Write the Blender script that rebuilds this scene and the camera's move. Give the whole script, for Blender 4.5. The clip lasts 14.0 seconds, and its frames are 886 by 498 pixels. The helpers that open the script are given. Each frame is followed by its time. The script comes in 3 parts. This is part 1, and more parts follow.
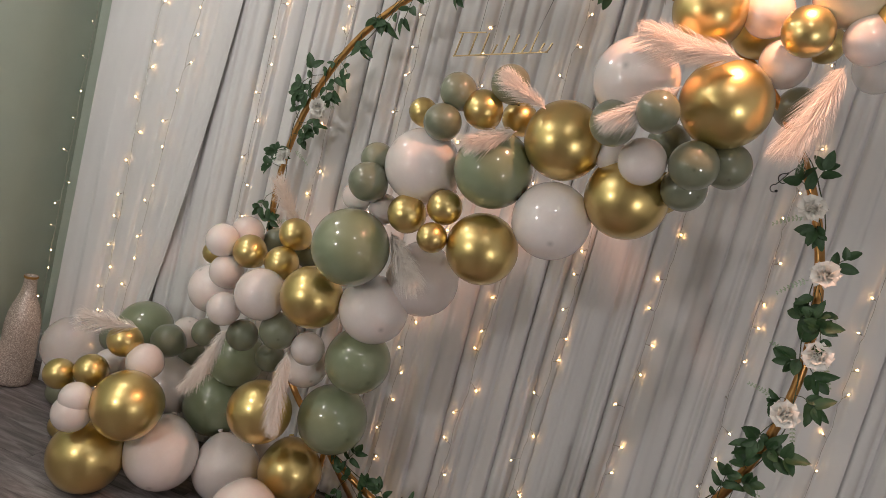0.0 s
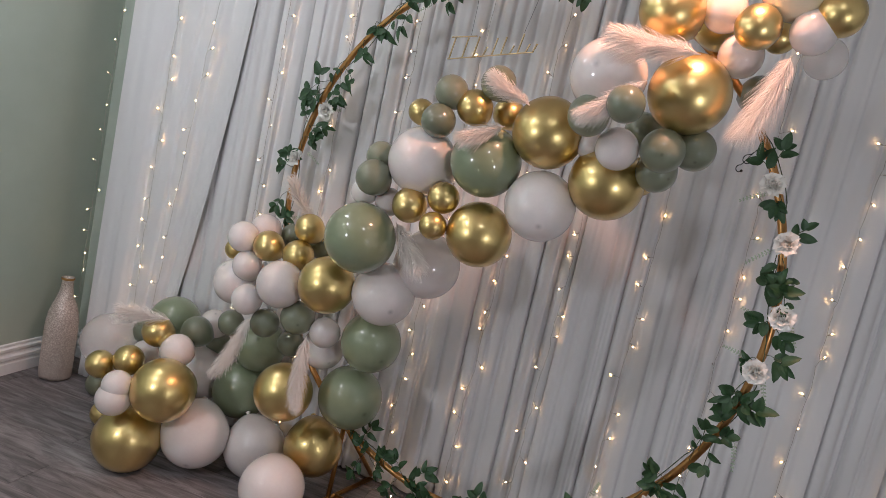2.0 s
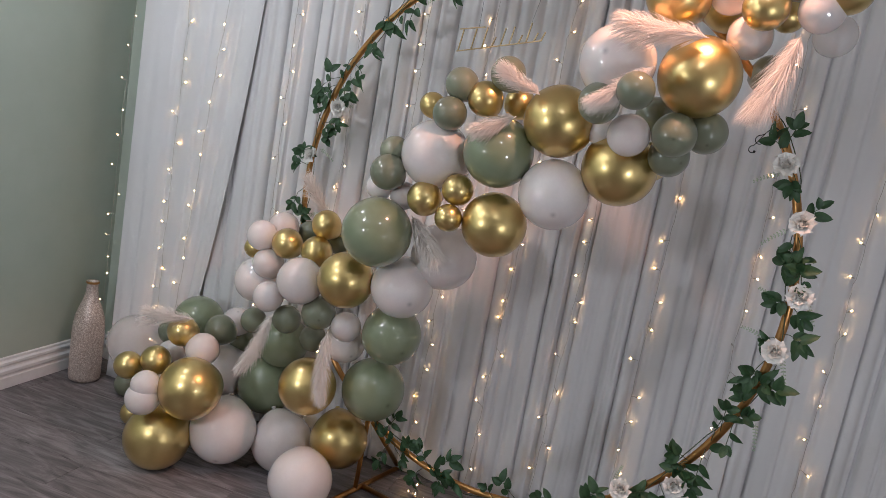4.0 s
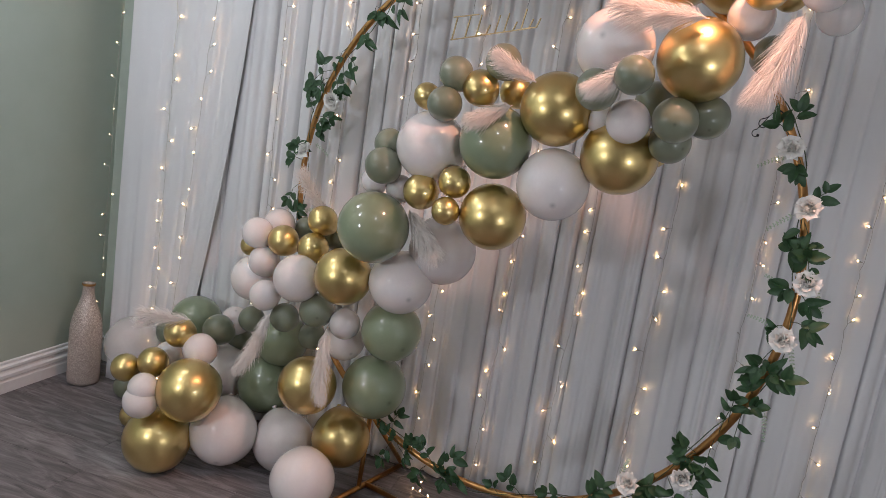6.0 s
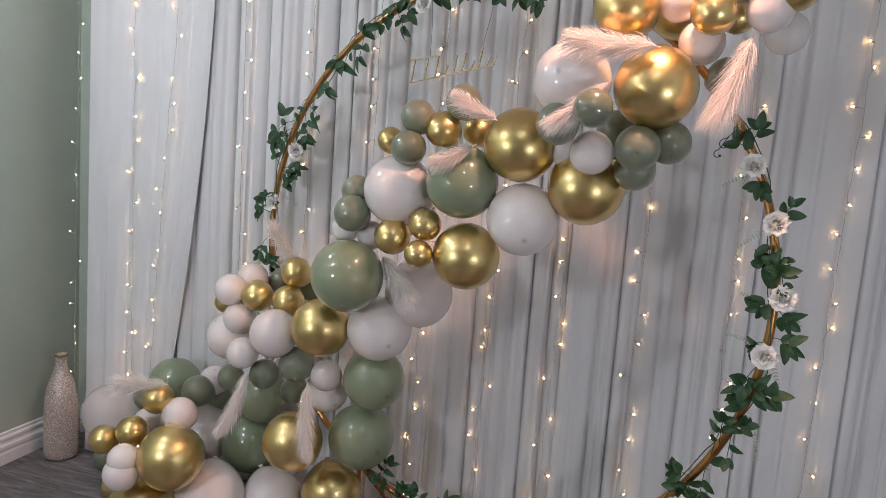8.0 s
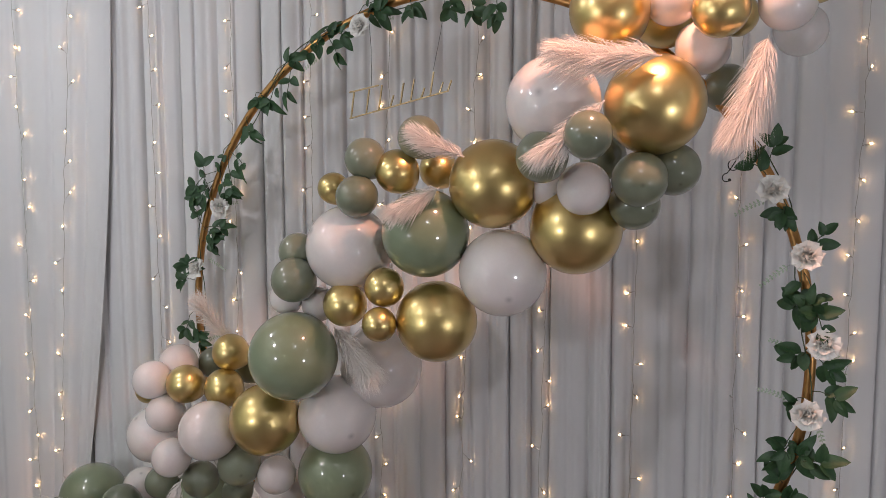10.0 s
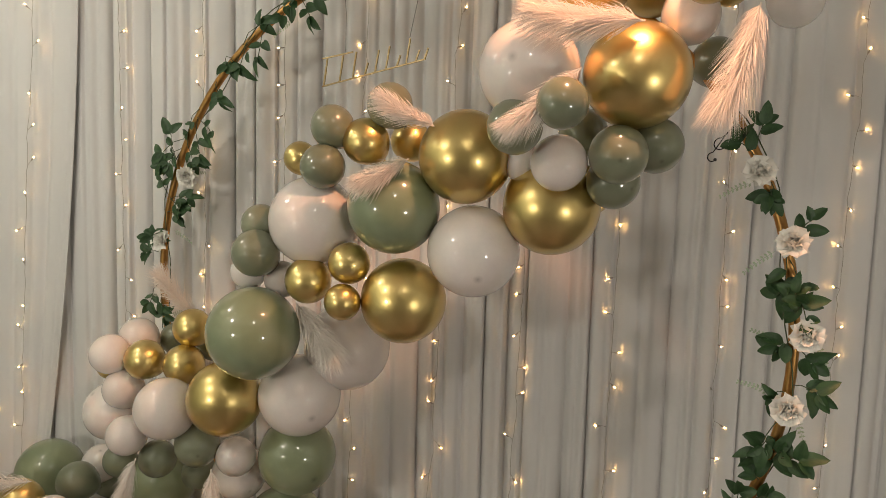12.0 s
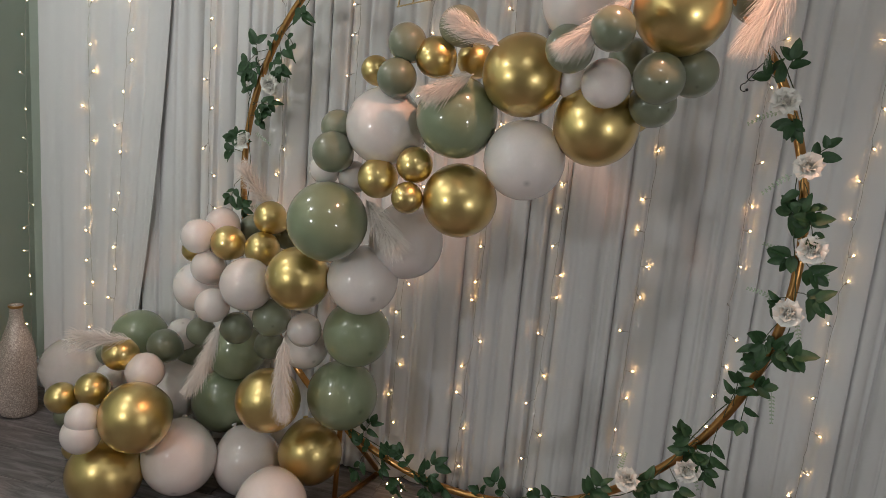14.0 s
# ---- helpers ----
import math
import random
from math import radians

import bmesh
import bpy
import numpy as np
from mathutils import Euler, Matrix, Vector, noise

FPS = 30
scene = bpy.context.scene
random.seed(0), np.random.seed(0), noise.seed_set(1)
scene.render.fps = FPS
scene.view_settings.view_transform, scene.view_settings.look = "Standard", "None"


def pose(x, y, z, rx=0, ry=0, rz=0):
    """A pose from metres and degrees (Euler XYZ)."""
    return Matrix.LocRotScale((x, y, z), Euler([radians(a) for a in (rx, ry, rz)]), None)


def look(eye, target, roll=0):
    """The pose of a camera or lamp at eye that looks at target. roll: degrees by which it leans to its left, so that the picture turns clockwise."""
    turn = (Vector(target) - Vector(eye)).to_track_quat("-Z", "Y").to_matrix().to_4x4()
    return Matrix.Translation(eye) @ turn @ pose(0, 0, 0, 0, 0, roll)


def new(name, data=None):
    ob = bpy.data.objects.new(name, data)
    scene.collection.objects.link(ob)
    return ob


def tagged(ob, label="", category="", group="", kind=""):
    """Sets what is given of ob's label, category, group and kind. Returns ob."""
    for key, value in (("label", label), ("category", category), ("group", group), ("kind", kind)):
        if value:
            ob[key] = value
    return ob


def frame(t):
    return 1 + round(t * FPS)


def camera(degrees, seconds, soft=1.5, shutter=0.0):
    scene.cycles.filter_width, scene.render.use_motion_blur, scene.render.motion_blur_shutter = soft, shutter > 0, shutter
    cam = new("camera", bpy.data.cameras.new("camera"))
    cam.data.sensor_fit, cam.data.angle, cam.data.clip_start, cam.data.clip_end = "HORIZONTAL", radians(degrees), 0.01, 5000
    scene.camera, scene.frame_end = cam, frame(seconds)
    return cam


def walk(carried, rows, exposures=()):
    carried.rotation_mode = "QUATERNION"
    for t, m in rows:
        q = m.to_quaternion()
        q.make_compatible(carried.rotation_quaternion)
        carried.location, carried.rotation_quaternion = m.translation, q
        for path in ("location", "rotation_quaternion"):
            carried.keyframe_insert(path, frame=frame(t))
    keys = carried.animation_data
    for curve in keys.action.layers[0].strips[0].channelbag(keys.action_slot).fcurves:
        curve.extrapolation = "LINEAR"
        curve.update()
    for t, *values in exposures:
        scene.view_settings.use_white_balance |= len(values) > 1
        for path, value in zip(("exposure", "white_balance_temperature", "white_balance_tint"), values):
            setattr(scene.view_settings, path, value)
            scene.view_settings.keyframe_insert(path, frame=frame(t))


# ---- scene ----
cam = camera(63.8, 14.0, 0.8)
PATH = [
    (0, (0.706, 0.817, 1.507), (0.204, 2.734, 1.239), 14.8),
    (0.5, (0.754, 0.75, 1.516), (0.257, 2.668, 1.247), 13.9),
    (1, (0.777, 0.696, 1.517), (0.27, 2.612, 1.248), 13.3),
    (1.5, (0.794, 0.659, 1.528), (0.265, 2.567, 1.247), 12.7),
    (2, (0.813, 0.622, 1.518), (0.274, 2.526, 1.229), 12.5),
    (2.5, (0.822, 0.588, 1.528), (0.285, 2.491, 1.227), 11.9),
    (3, (0.822, 0.568, 1.539), (0.271, 2.464, 1.216), 11.1),
    (5.5, (0.808, 0.654, 1.522), (0.23, 2.539, 1.187), 9.3),
    (6, (0.814, 0.65, 1.533), (0.239, 2.533, 1.18), 8.8),
    (6.5, (0.819, 0.635, 1.536), (0.249, 2.521, 1.192), 8.3),
    (7, (0.832, 0.64, 1.544), (0.262, 2.529, 1.221), 7.5),
    (7.5, (0.826, 0.648, 1.554), (0.27, 2.549, 1.275), 6.4),
    (8, (0.818, 0.674, 1.567), (0.286, 2.585, 1.307), 4.3),
    (8.2, (0.814, 0.678, 1.574), (0.297, 2.593, 1.324), 3.5),
    (10.3, (0.642, 1.109, 1.615), (0.286, 3.07, 1.448), -0.3),
    (10.5, (0.668, 1.144, 1.617), (0.327, 3.108, 1.455), -0.3),
    (11, (0.707, 1.193, 1.617), (0.395, 3.163, 1.461), 0.1),
    (11.5, (0.717, 1.193, 1.596), (0.4, 3.16, 1.422), 0.7),
    (12, (0.7, 1.149, 1.576), (0.338, 3.105, 1.364), 1.7),
    (12.5, (0.671, 1.078, 1.557), (0.272, 3.02, 1.295), 2.8),
    (13, (0.647, 0.997, 1.532), (0.237, 2.928, 1.21), 3.6),
    (13.5, (0.667, 0.933, 1.524), (0.233, 2.853, 1.168), 4.2),
    (14, (0.721, 0.871, 1.515), (0.269, 2.779, 1.124), 5.1),
]
EXPOSURES = [
    (0.0, -0.40, 6400, 10), (0.5, -0.40, 6150, 10), (1.0, -0.38, 5900, 10), (2.0, -0.36, 5720, 10), (3.0, -0.38, 5650, 10),
    (5.5, -0.39, 5620, 10), (7.0, -0.37, 5620, 10), (8.0, -0.25, 5600, 10), (10.5, -0.48, 6000, 12), (11.0, -0.43, 6450, 9),
    (11.5, -0.41, 7000, 7), (12.0, -0.39, 7150, 4), (12.5, -0.51, 7450, 1), (13.0, -0.61, 7200, -1), (13.5, -0.58, 6350, 2), (14.0, -0.60, 6050, 4),
]
walk(cam, [(t, look(eye, target, roll)) for t, eye, target, roll in PATH], EXPOSURES)


# ---- light ----
world = bpy.data.worlds.new("world")
scene.world = world
world.use_nodes = True
world.node_tree.nodes["Background"].inputs[0].default_value = (0.8, 0.85, 0.9, 1)
world.node_tree.nodes["Background"].inputs[1].default_value = 0.05

CEILING = 2.62


def bulb_light(x, y, z, watts, colour, size):
    """The light of one lamp."""
    data = bpy.data.lights.new("bulb_light", "POINT")
    data.shadow_soft_size, data.energy, data.color = size, watts, colour
    lamp = new("bulb_light", data)
    lamp.location = (x, y, z)
    return lamp


COOL = (1.0, 0.935, 0.915)
# ceiling lamps stand in a grid of two rows; two lamps on stands flank the camera's way
LAMPS = [(-1.30, 1.20, 28), (0.78, 1.20, 7), (2.85, 1.20, 1.5), (-1.38, 2.40, 14), (3.0, 2.50, 0.6)]
STANDS = [(-0.95, 0.80, 1.36, 44), (1.92, 1.05, 1.12, 35)]
for lx, ly, watts in LAMPS:
    bulb_light(lx, ly, CEILING - 0.10, watts, COOL, 0.08)
for lx, ly, lz, watts in STANDS:
    bulb_light(lx, ly, lz, watts, COOL, 0.07)
WARM_AT = (0.84, 2.38)
data = bpy.data.lights.new("spot_light", "SPOT")
data.energy, data.color, data.spot_size, data.spot_blend, data.shadow_soft_size = 95, (1.0, 0.46, 0.28), radians(79), 0.25, 0.045
spot = new("spot_light", data)
spot.matrix_world = look((*WARM_AT, CEILING - 0.06), (0.63, 2.46, 1.75))


# ---- materials ----
def material(name):
    m = bpy.data.materials.new(name)
    m.use_nodes = True
    return m, m.node_tree.nodes, m.node_tree.links, m.node_tree.nodes["Principled BSDF"]


def ramp(nodes, stops):
    r = nodes.new("ShaderNodeValToRGB")
    while len(r.color_ramp.elements) < len(stops):
        r.color_ramp.elements.new(0.5)
    for e, (p, c) in zip(r.color_ramp.elements, stops):
        e.position, e.color = p, (*c, 1)
    return r


def grain(nodes, links, scale, detail=4, stretch=(1, 1, 1), rough=0.6):
    """Noise in the object's own metres."""
    co, mp, n = nodes.new("ShaderNodeTexCoord"), nodes.new("ShaderNodeMapping"), nodes.new("ShaderNodeTexNoise")
    mp.inputs["Scale"].default_value = stretch
    n.inputs["Scale"].default_value, n.inputs["Detail"].default_value, n.inputs["Roughness"].default_value = scale, detail, rough
    links.new(co.outputs["Object"], mp.inputs[0])
    links.new(mp.outputs[0], n.inputs["Vector"])
    return n


def bump(nodes, links, height, shader, strength=0.2, distance=0.002):
    b = nodes.new("ShaderNodeBump")
    b.inputs["Strength"].default_value, b.inputs["Distance"].default_value = strength, distance
    links.new(height, b.inputs["Height"])
    links.new(b.outputs[0], shader.inputs["Normal"])


def plain(name, dark, light, scale=40, rough=0.5, metal=0.0, strength=0.15, distance=0.001, stretch=(1, 1, 1), detail=4):
    m, nodes, links, p = material(name)
    n = grain(nodes, links, scale, detail, stretch)
    r = ramp(nodes, [(0.3, dark), (0.7, light)])
    links.new(n.outputs["Fac"], r.inputs[0])
    links.new(r.outputs[0], p.inputs["Base Color"])
    p.inputs["Roughness"].default_value, p.inputs["Metallic"].default_value = rough, metal
    bump(nodes, links, n.outputs["Fac"], p, strength, distance)
    return m


def latex(name, dark, light, rough=0.22, metal=0.0, sheer=0.0, clear=0.0):
    """Balloon skin: even colour that varies from balloon to balloon, a faint bloom and smudges in the gloss."""
    m, nodes, links, p = material(name)
    info = nodes.new("ShaderNodeObjectInfo")
    r = ramp(nodes, [(0.0, dark), (1.0, light)])
    links.new(info.outputs["Random"], r.inputs[0])
    n = grain(nodes, links, 9, 3)
    mix = nodes.new("ShaderNodeMix")
    mix.data_type, mix.blend_type = "RGBA", "MULTIPLY"
    mix.inputs["Factor"].default_value = 0.18
    r2 = ramp(nodes, [(0.3, (0.80, 0.80, 0.80)), (0.7, (1, 1, 1))])
    links.new(n.outputs["Fac"], r2.inputs[0])
    links.new(r.outputs[0], mix.inputs["A"])
    links.new(r2.outputs[0], mix.inputs["B"])
    co, sep = nodes.new("ShaderNodeTexCoord"), nodes.new("ShaderNodeSeparateXYZ")
    links.new(co.outputs["Object"], sep.inputs[0])
    nub = ramp(nodes, [(0.9952, (1, 1, 1)), (0.9972, (0.62, 0.62, 0.62))])
    links.new(sep.outputs["Z"], nub.inputs[0])
    spot_mix = nodes.new("ShaderNodeMix")
    spot_mix.data_type, spot_mix.blend_type = "RGBA", "MULTIPLY"
    some = nodes.new("ShaderNodeMath")
    some.operation = "GREATER_THAN"
    some.inputs[1].default_value = 0.55 if metal == 0 else 2.0
    links.new(info.outputs["Random"], some.inputs[0])
    links.new(some.outputs[0], spot_mix.inputs["Factor"])
    links.new(mix.outputs["Result"], spot_mix.inputs["A"])
    links.new(nub.outputs[0], spot_mix.inputs["B"])
    links.new(spot_mix.outputs["Result"], p.inputs["Base Color"])
    rr = nodes.new("ShaderNodeMapRange")
    rr.inputs["To Min"].default_value, rr.inputs["To Max"].default_value = rough * 0.94, rough * 1.06
    links.new(n.outputs["Fac"], rr.inputs["Value"])
    links.new(rr.outputs[0], p.inputs["Roughness"])
    p.inputs["Metallic"].default_value = metal
    if metal == 0:
        p.inputs["Coat Weight"].default_value, p.inputs["Coat Roughness"].default_value = 1.0, 0.07
        p.inputs["Coat IOR"].default_value = 1.65
        p.inputs["Specular IOR Level"].default_value = 0.2
        p.inputs["Subsurface Weight"].default_value = sheer
        p.inputs["Subsurface Radius"].default_value = (0.03, 0.02, 0.015)
        p.inputs["Subsurface Scale"].default_value = 0.5
    else:
        p.inputs["Coat Weight"].default_value, p.inputs["Coat Roughness"].default_value = 0.8, 0.08
    if clear:
        see, blend = nodes.new("ShaderNodeBsdfTransparent"), nodes.new("ShaderNodeMixShader")
        blend.inputs[0].default_value = clear
        links.new(p.outputs[0], blend.inputs[1])
        links.new(see.outputs[0], blend.inputs[2])
        links.new(blend.outputs[0], nodes["Material Output"].inputs["Surface"])
    return m


BALLOON = {
    "gold": latex("gold_chrome_latex", (0.66, 0.50, 0.19), (0.73, 0.56, 0.22), 0.34, 1.0),
    "sage": latex("sage_latex", (0.195, 0.238, 0.142), (0.25, 0.288, 0.172), 0.3),
    "dusty": latex("dusty_green_latex", (0.160, 0.180, 0.118), (0.20, 0.218, 0.145), 0.3),
    "frost": latex("frosted_latex", (0.80, 0.75, 0.72), (0.84, 0.79, 0.76), 0.3, 0.0, 0.2, 0.62),
    "blush": latex("blush_latex", (0.70, 0.63, 0.595), (0.80, 0.735, 0.70), 0.3, 0.0, 0.25),
    "peach": latex("peach_latex", (0.72, 0.60, 0.42), (0.76, 0.64, 0.46), 0.3, 0.0, 0.25),
}
GREEN = plain("green_wall_paint", (0.415, 0.475, 0.395), (0.44, 0.50, 0.42), 6, 0.6, 0, 0.06, 0.002)
# pale tone picked so the unseen walls bounce more light
CREAM = plain("bounce_wall_paint", (0.62, 0.60, 0.57), (0.68, 0.66, 0.63), 6, 0.6, 0, 0.06, 0.002)
WHITE_PAINT = plain("white_trim_paint", (0.72, 0.72, 0.71), (0.80, 0.80, 0.79), 14, 0.35, 0, 0.05)
CEILING_PAINT = plain("ceiling_paint", (0.66, 0.66, 0.64), (0.74, 0.73, 0.71), 60, 0.9, 0, 0.3)
GOLD_TUBE = plain("gold_tube", (0.42, 0.22, 0.075), (0.56, 0.31, 0.11), 30, 0.30, 1.0, 0.08)
LEAF = plain("silk_leaf", (0.018, 0.052, 0.017), (0.045, 0.105, 0.036), 60, 0.5, 0, 0.25, 0.001, (1, 0.25, 1))
STEM = plain("vine_stem", (0.03, 0.05, 0.02), (0.07, 0.09, 0.035), 80, 0.6)
PETAL = plain("silk_petal", (0.76, 0.74, 0.68), (0.86, 0.85, 0.80), 50, 0.75, 0, 0.3)
FERN = plain("pale_fern", (0.36, 0.46, 0.31), (0.50, 0.58, 0.44), 60, 0.6)
FROND = plain("pampas_frond", (0.80, 0.72, 0.65), (0.90, 0.84, 0.78), 90, 0.85)
WIRE = plain("clear_wire", (0.36, 0.33, 0.29), (0.46, 0.43, 0.38), 90, 0.35)
SIGN = plain("gold_mirror_acrylic", (0.33, 0.24, 0.11), (0.42, 0.31, 0.15), 30, 0.35, 0.5, 0.05)
KNOT = plain("black_wire", (0.012, 0.012, 0.013), (0.03, 0.03, 0.03), 60, 0.5)


def curtain_cloth():
    m, nodes, links, p = material("sheer_curtain")
    weave = grain(nodes, links, 260, 2, (1, 1, 0.35))
    broad = grain(nodes, links, 2.2, 3, (1, 1, 0.25))
    r = ramp(nodes, [(0.3, (0.78, 0.775, 0.765)), (0.7, (0.86, 0.855, 0.845))])
    links.new(broad.outputs["Fac"], r.inputs[0])
    links.new(r.outputs[0], p.inputs["Base Color"])
    p.inputs["Roughness"].default_value = 0.8
    p.inputs["Sheen Weight"].default_value = 0.2
    bump(nodes, links, weave.outputs["Fac"], p, 0.25, 0.0008)
    t = nodes.new("ShaderNodeBsdfTranslucent")
    t.inputs["Color"].default_value = (0.66, 0.64, 0.60, 1)
    mix = nodes.new("ShaderNodeMixShader")
    mix.inputs[0].default_value = 0.16
    links.new(p.outputs[0], mix.inputs[1])
    links.new(t.outputs[0], mix.inputs[2])
    links.new(mix.outputs[0], nodes["Material Output"].inputs["Surface"])
    return m


CLOTH = curtain_cloth()


def frond_hair():
    m, nodes, links, p = material("pampas_hair")
    n = grain(nodes, links, 60, 3)
    r = ramp(nodes, [(0.3, (0.86, 0.81, 0.76)), (0.7, (0.93, 0.90, 0.86))])
    links.new(n.outputs["Fac"], r.inputs[0])
    links.new(r.outputs[0], p.inputs["Base Color"])
    p.inputs["Roughness"].default_value, p.inputs["Specular IOR Level"].default_value = 0.8, 0.2
    t, mix = nodes.new("ShaderNodeBsdfTranslucent"), nodes.new("ShaderNodeMixShader")
    links.new(r.outputs[0], t.inputs["Color"])
    mix.inputs[0].default_value = 0.32
    links.new(p.outputs[0], mix.inputs[1])
    links.new(t.outputs[0], mix.inputs[2])
    links.new(mix.outputs[0], nodes["Material Output"].inputs["Surface"])
    return m


HAIR = frond_hair()


def glitter():
    m, nodes, links, p = material("champagne_glitter")
    co, v = nodes.new("ShaderNodeTexCoord"), nodes.new("ShaderNodeTexVoronoi")
    v.inputs["Scale"].default_value = 330
    links.new(co.outputs["Object"], v.inputs["Vector"])
    sep = nodes.new("ShaderNodeSeparateColor")
    links.new(v.outputs["Color"], sep.inputs[0])
    r = ramp(nodes, [(0.0, (0.36, 0.29, 0.245)), (0.6, (0.60, 0.51, 0.44)), (1.0, (0.90, 0.82, 0.75))])
    links.new(sep.outputs[0], r.inputs[0])
    links.new(r.outputs[0], p.inputs["Base Color"])
    p.inputs["Metallic"].default_value, p.inputs["Roughness"].default_value = 0.4, 0.42
    bump(nodes, links, sep.outputs[1], p, 0.9, 0.002)
    return m


GLITTER = glitter()


def plank_wood():
    m, nodes, links, p = material("grey_plank")
    info = nodes.new("ShaderNodeObjectInfo")
    co, add = nodes.new("ShaderNodeTexCoord"), nodes.new("ShaderNodeVectorMath")
    off = nodes.new("ShaderNodeCombineXYZ")
    mul = nodes.new("ShaderNodeMath")
    mul.operation = "MULTIPLY"
    mul.inputs[1].default_value = 37.0
    links.new(info.outputs["Random"], mul.inputs[0])
    links.new(mul.outputs[0], off.inputs[0])
    links.new(mul.outputs[0], off.inputs[2])
    links.new(co.outputs["Object"], add.inputs[0])
    links.new(off.outputs[0], add.inputs[1])
    mp = nodes.new("ShaderNodeMapping")
    mp.inputs["Scale"].default_value = (2.2, 13, 1)
    links.new(add.outputs[0], mp.inputs[0])
    n = nodes.new("ShaderNodeTexNoise")
    n.inputs["Scale"].default_value, n.inputs["Detail"].default_value, n.inputs["Distortion"].default_value = 2.2, 8, 0.9
    n.inputs["Roughness"].default_value = 0.62
    links.new(mp.outputs[0], n.inputs["Vector"])
    r = ramp(nodes, [(0.30, (0.060, 0.054, 0.055)), (0.5, (0.19, 0.173, 0.175)), (0.72, (0.36, 0.335, 0.335))])
    links.new(n.outputs["Fac"], r.inputs[0])
    tone = ramp(nodes, [(0.0, (0.72, 0.72, 0.72)), (1.0, (1.1, 1.09, 1.08))])
    links.new(info.outputs["Random"], tone.inputs[0])
    mix = nodes.new("ShaderNodeMix")
    mix.data_type, mix.blend_type = "RGBA", "MULTIPLY"
    mix.inputs["Factor"].default_value = 1.0
    links.new(r.outputs[0], mix.inputs["A"])
    links.new(tone.outputs[0], mix.inputs["B"])
    links.new(mix.outputs["Result"], p.inputs["Base Color"])
    p.inputs["Roughness"].default_value = 0.42
    bump(nodes, links, n.outputs["Fac"], p, 0.2, 0.0015)
    return m


PLANK = plank_wood()


def glow(name, colour, strength):
    m, nodes, links, p = material(name)
    p.inputs["Base Color"].default_value = (*colour, 1)
    p.inputs["Emission Color"].default_value = (*colour, 1)
    p.inputs["Emission Strength"].default_value = strength
    return m


LED = glow("warm_led", (1.0, 0.53, 0.20), 52.0)


# ---- mesh helpers ----
def mesh_of(name, bm, mat, smooth=True):
    me = bpy.data.meshes.new(name)
    bm.normal_update()
    bm.to_mesh(me)
    bm.free()
    me.materials.append(mat)
    for f in me.polygons:
        f.use_smooth = smooth
    return me


def part(name, bm, mat, parent, label="", smooth=True):
    ob = new(name, bm if isinstance(bm, bpy.types.Mesh) else mesh_of(name, bm, mat, smooth))
    ob.parent = parent
    return tagged(ob, label)


def thing(name, at, label, category, group="", kind=""):
    ob = new(name)
    ob.location = at
    return tagged(ob, label, category, group, kind)


def box(bm, x0, x1, y0, y1, z0, z1, bevel=0.0):
    got = bmesh.ops.create_cube(bm, size=1.0)["verts"]
    for v in got:
        v.co = Vector((x0 + (v.co.x + 0.5) * (x1 - x0), y0 + (v.co.y + 0.5) * (y1 - y0), z0 + (v.co.z + 0.5) * (z1 - z0)))
    if bevel:
        edges = list({e for v in got for e in v.link_edges})
        bmesh.ops.bevel(bm, geom=edges, offset=bevel, segments=1, affect="EDGES")
    return bm


def lathe(profile, segments=32):
    """A turned form about z from (radius, height) pairs."""
    bm = bmesh.new()
    rings = []
    for r, z in profile:
        if r < 1e-5:
            rings.append([bm.verts.new((0, 0, z))])
        else:
            rings.append([bm.verts.new((r * math.cos(a), r * math.sin(a), z)) for a in (2 * math.pi * k / segments for k in range(segments))])
    for a, b in zip(rings, rings[1:]):
        for k in range(segments):
            k2 = (k + 1) % segments
            if len(a) == 1 and len(b) > 1:
                bm.faces.new((a[0], b[k2], b[k]))
            elif len(b) == 1 and len(a) > 1:
                bm.faces.new((a[k], a[k2], b[0]))
            elif len(a) > 1:
                bm.faces.new((a[k], a[k2], b[k2], b[k]))
    bmesh.ops.recalc_face_normals(bm, faces=bm.faces)
    return bm


def tube(points, radius, sides=8, bm=None, closed=False):
    """A round bar along points; radius may be one number or one for each point."""
    bm = bm or bmesh.new()
    pts = [Vector(p) for p in points]
    n = len(pts)
    rad = radius if isinstance(radius, (list, tuple)) else [radius] * n
    rings, side = [], None
    for i, p in enumerate(pts):
        a, b = (pts[i - 1], pts[(i + 1) % n]) if closed else (pts[max(i - 1, 0)], pts[min(i + 1, n - 1)])
        d = (b - a).normalized()
        if side is None:
            side = d.orthogonal().normalized()
        side = (side - d * side.dot(d)).normalized()
        up = d.cross(side)
        rings.append([bm.verts.new(p + rad[i] * (math.cos(q) * side + math.sin(q) * up)) for q in (2 * math.pi * k / sides for k in range(sides))])
    for a, b in zip(rings, rings[1:] + (rings[:1] if closed else [])):
        for k in range(sides):
            bm.faces.new((a[k], a[(k + 1) % sides], b[(k + 1) % sides], b[k]))
    if not closed:
        bm.faces.new(rings[0][::-1])
        bm.faces.new(rings[-1])
    return bm


# ---- the room ----
WEST, EAST, SOUTH, NORTH = -1.915, 3.4, -3.4, 3.62


def wall(name, x0, x1, y0, y1, label, paint=None):
    ob = new(name, mesh_of(name, box(bmesh.new(), x0, x1, y0, y1, -0.1, CEILING + 0.1), paint or GREEN, False))
    return tagged(ob, label, "wall", kind="structure")


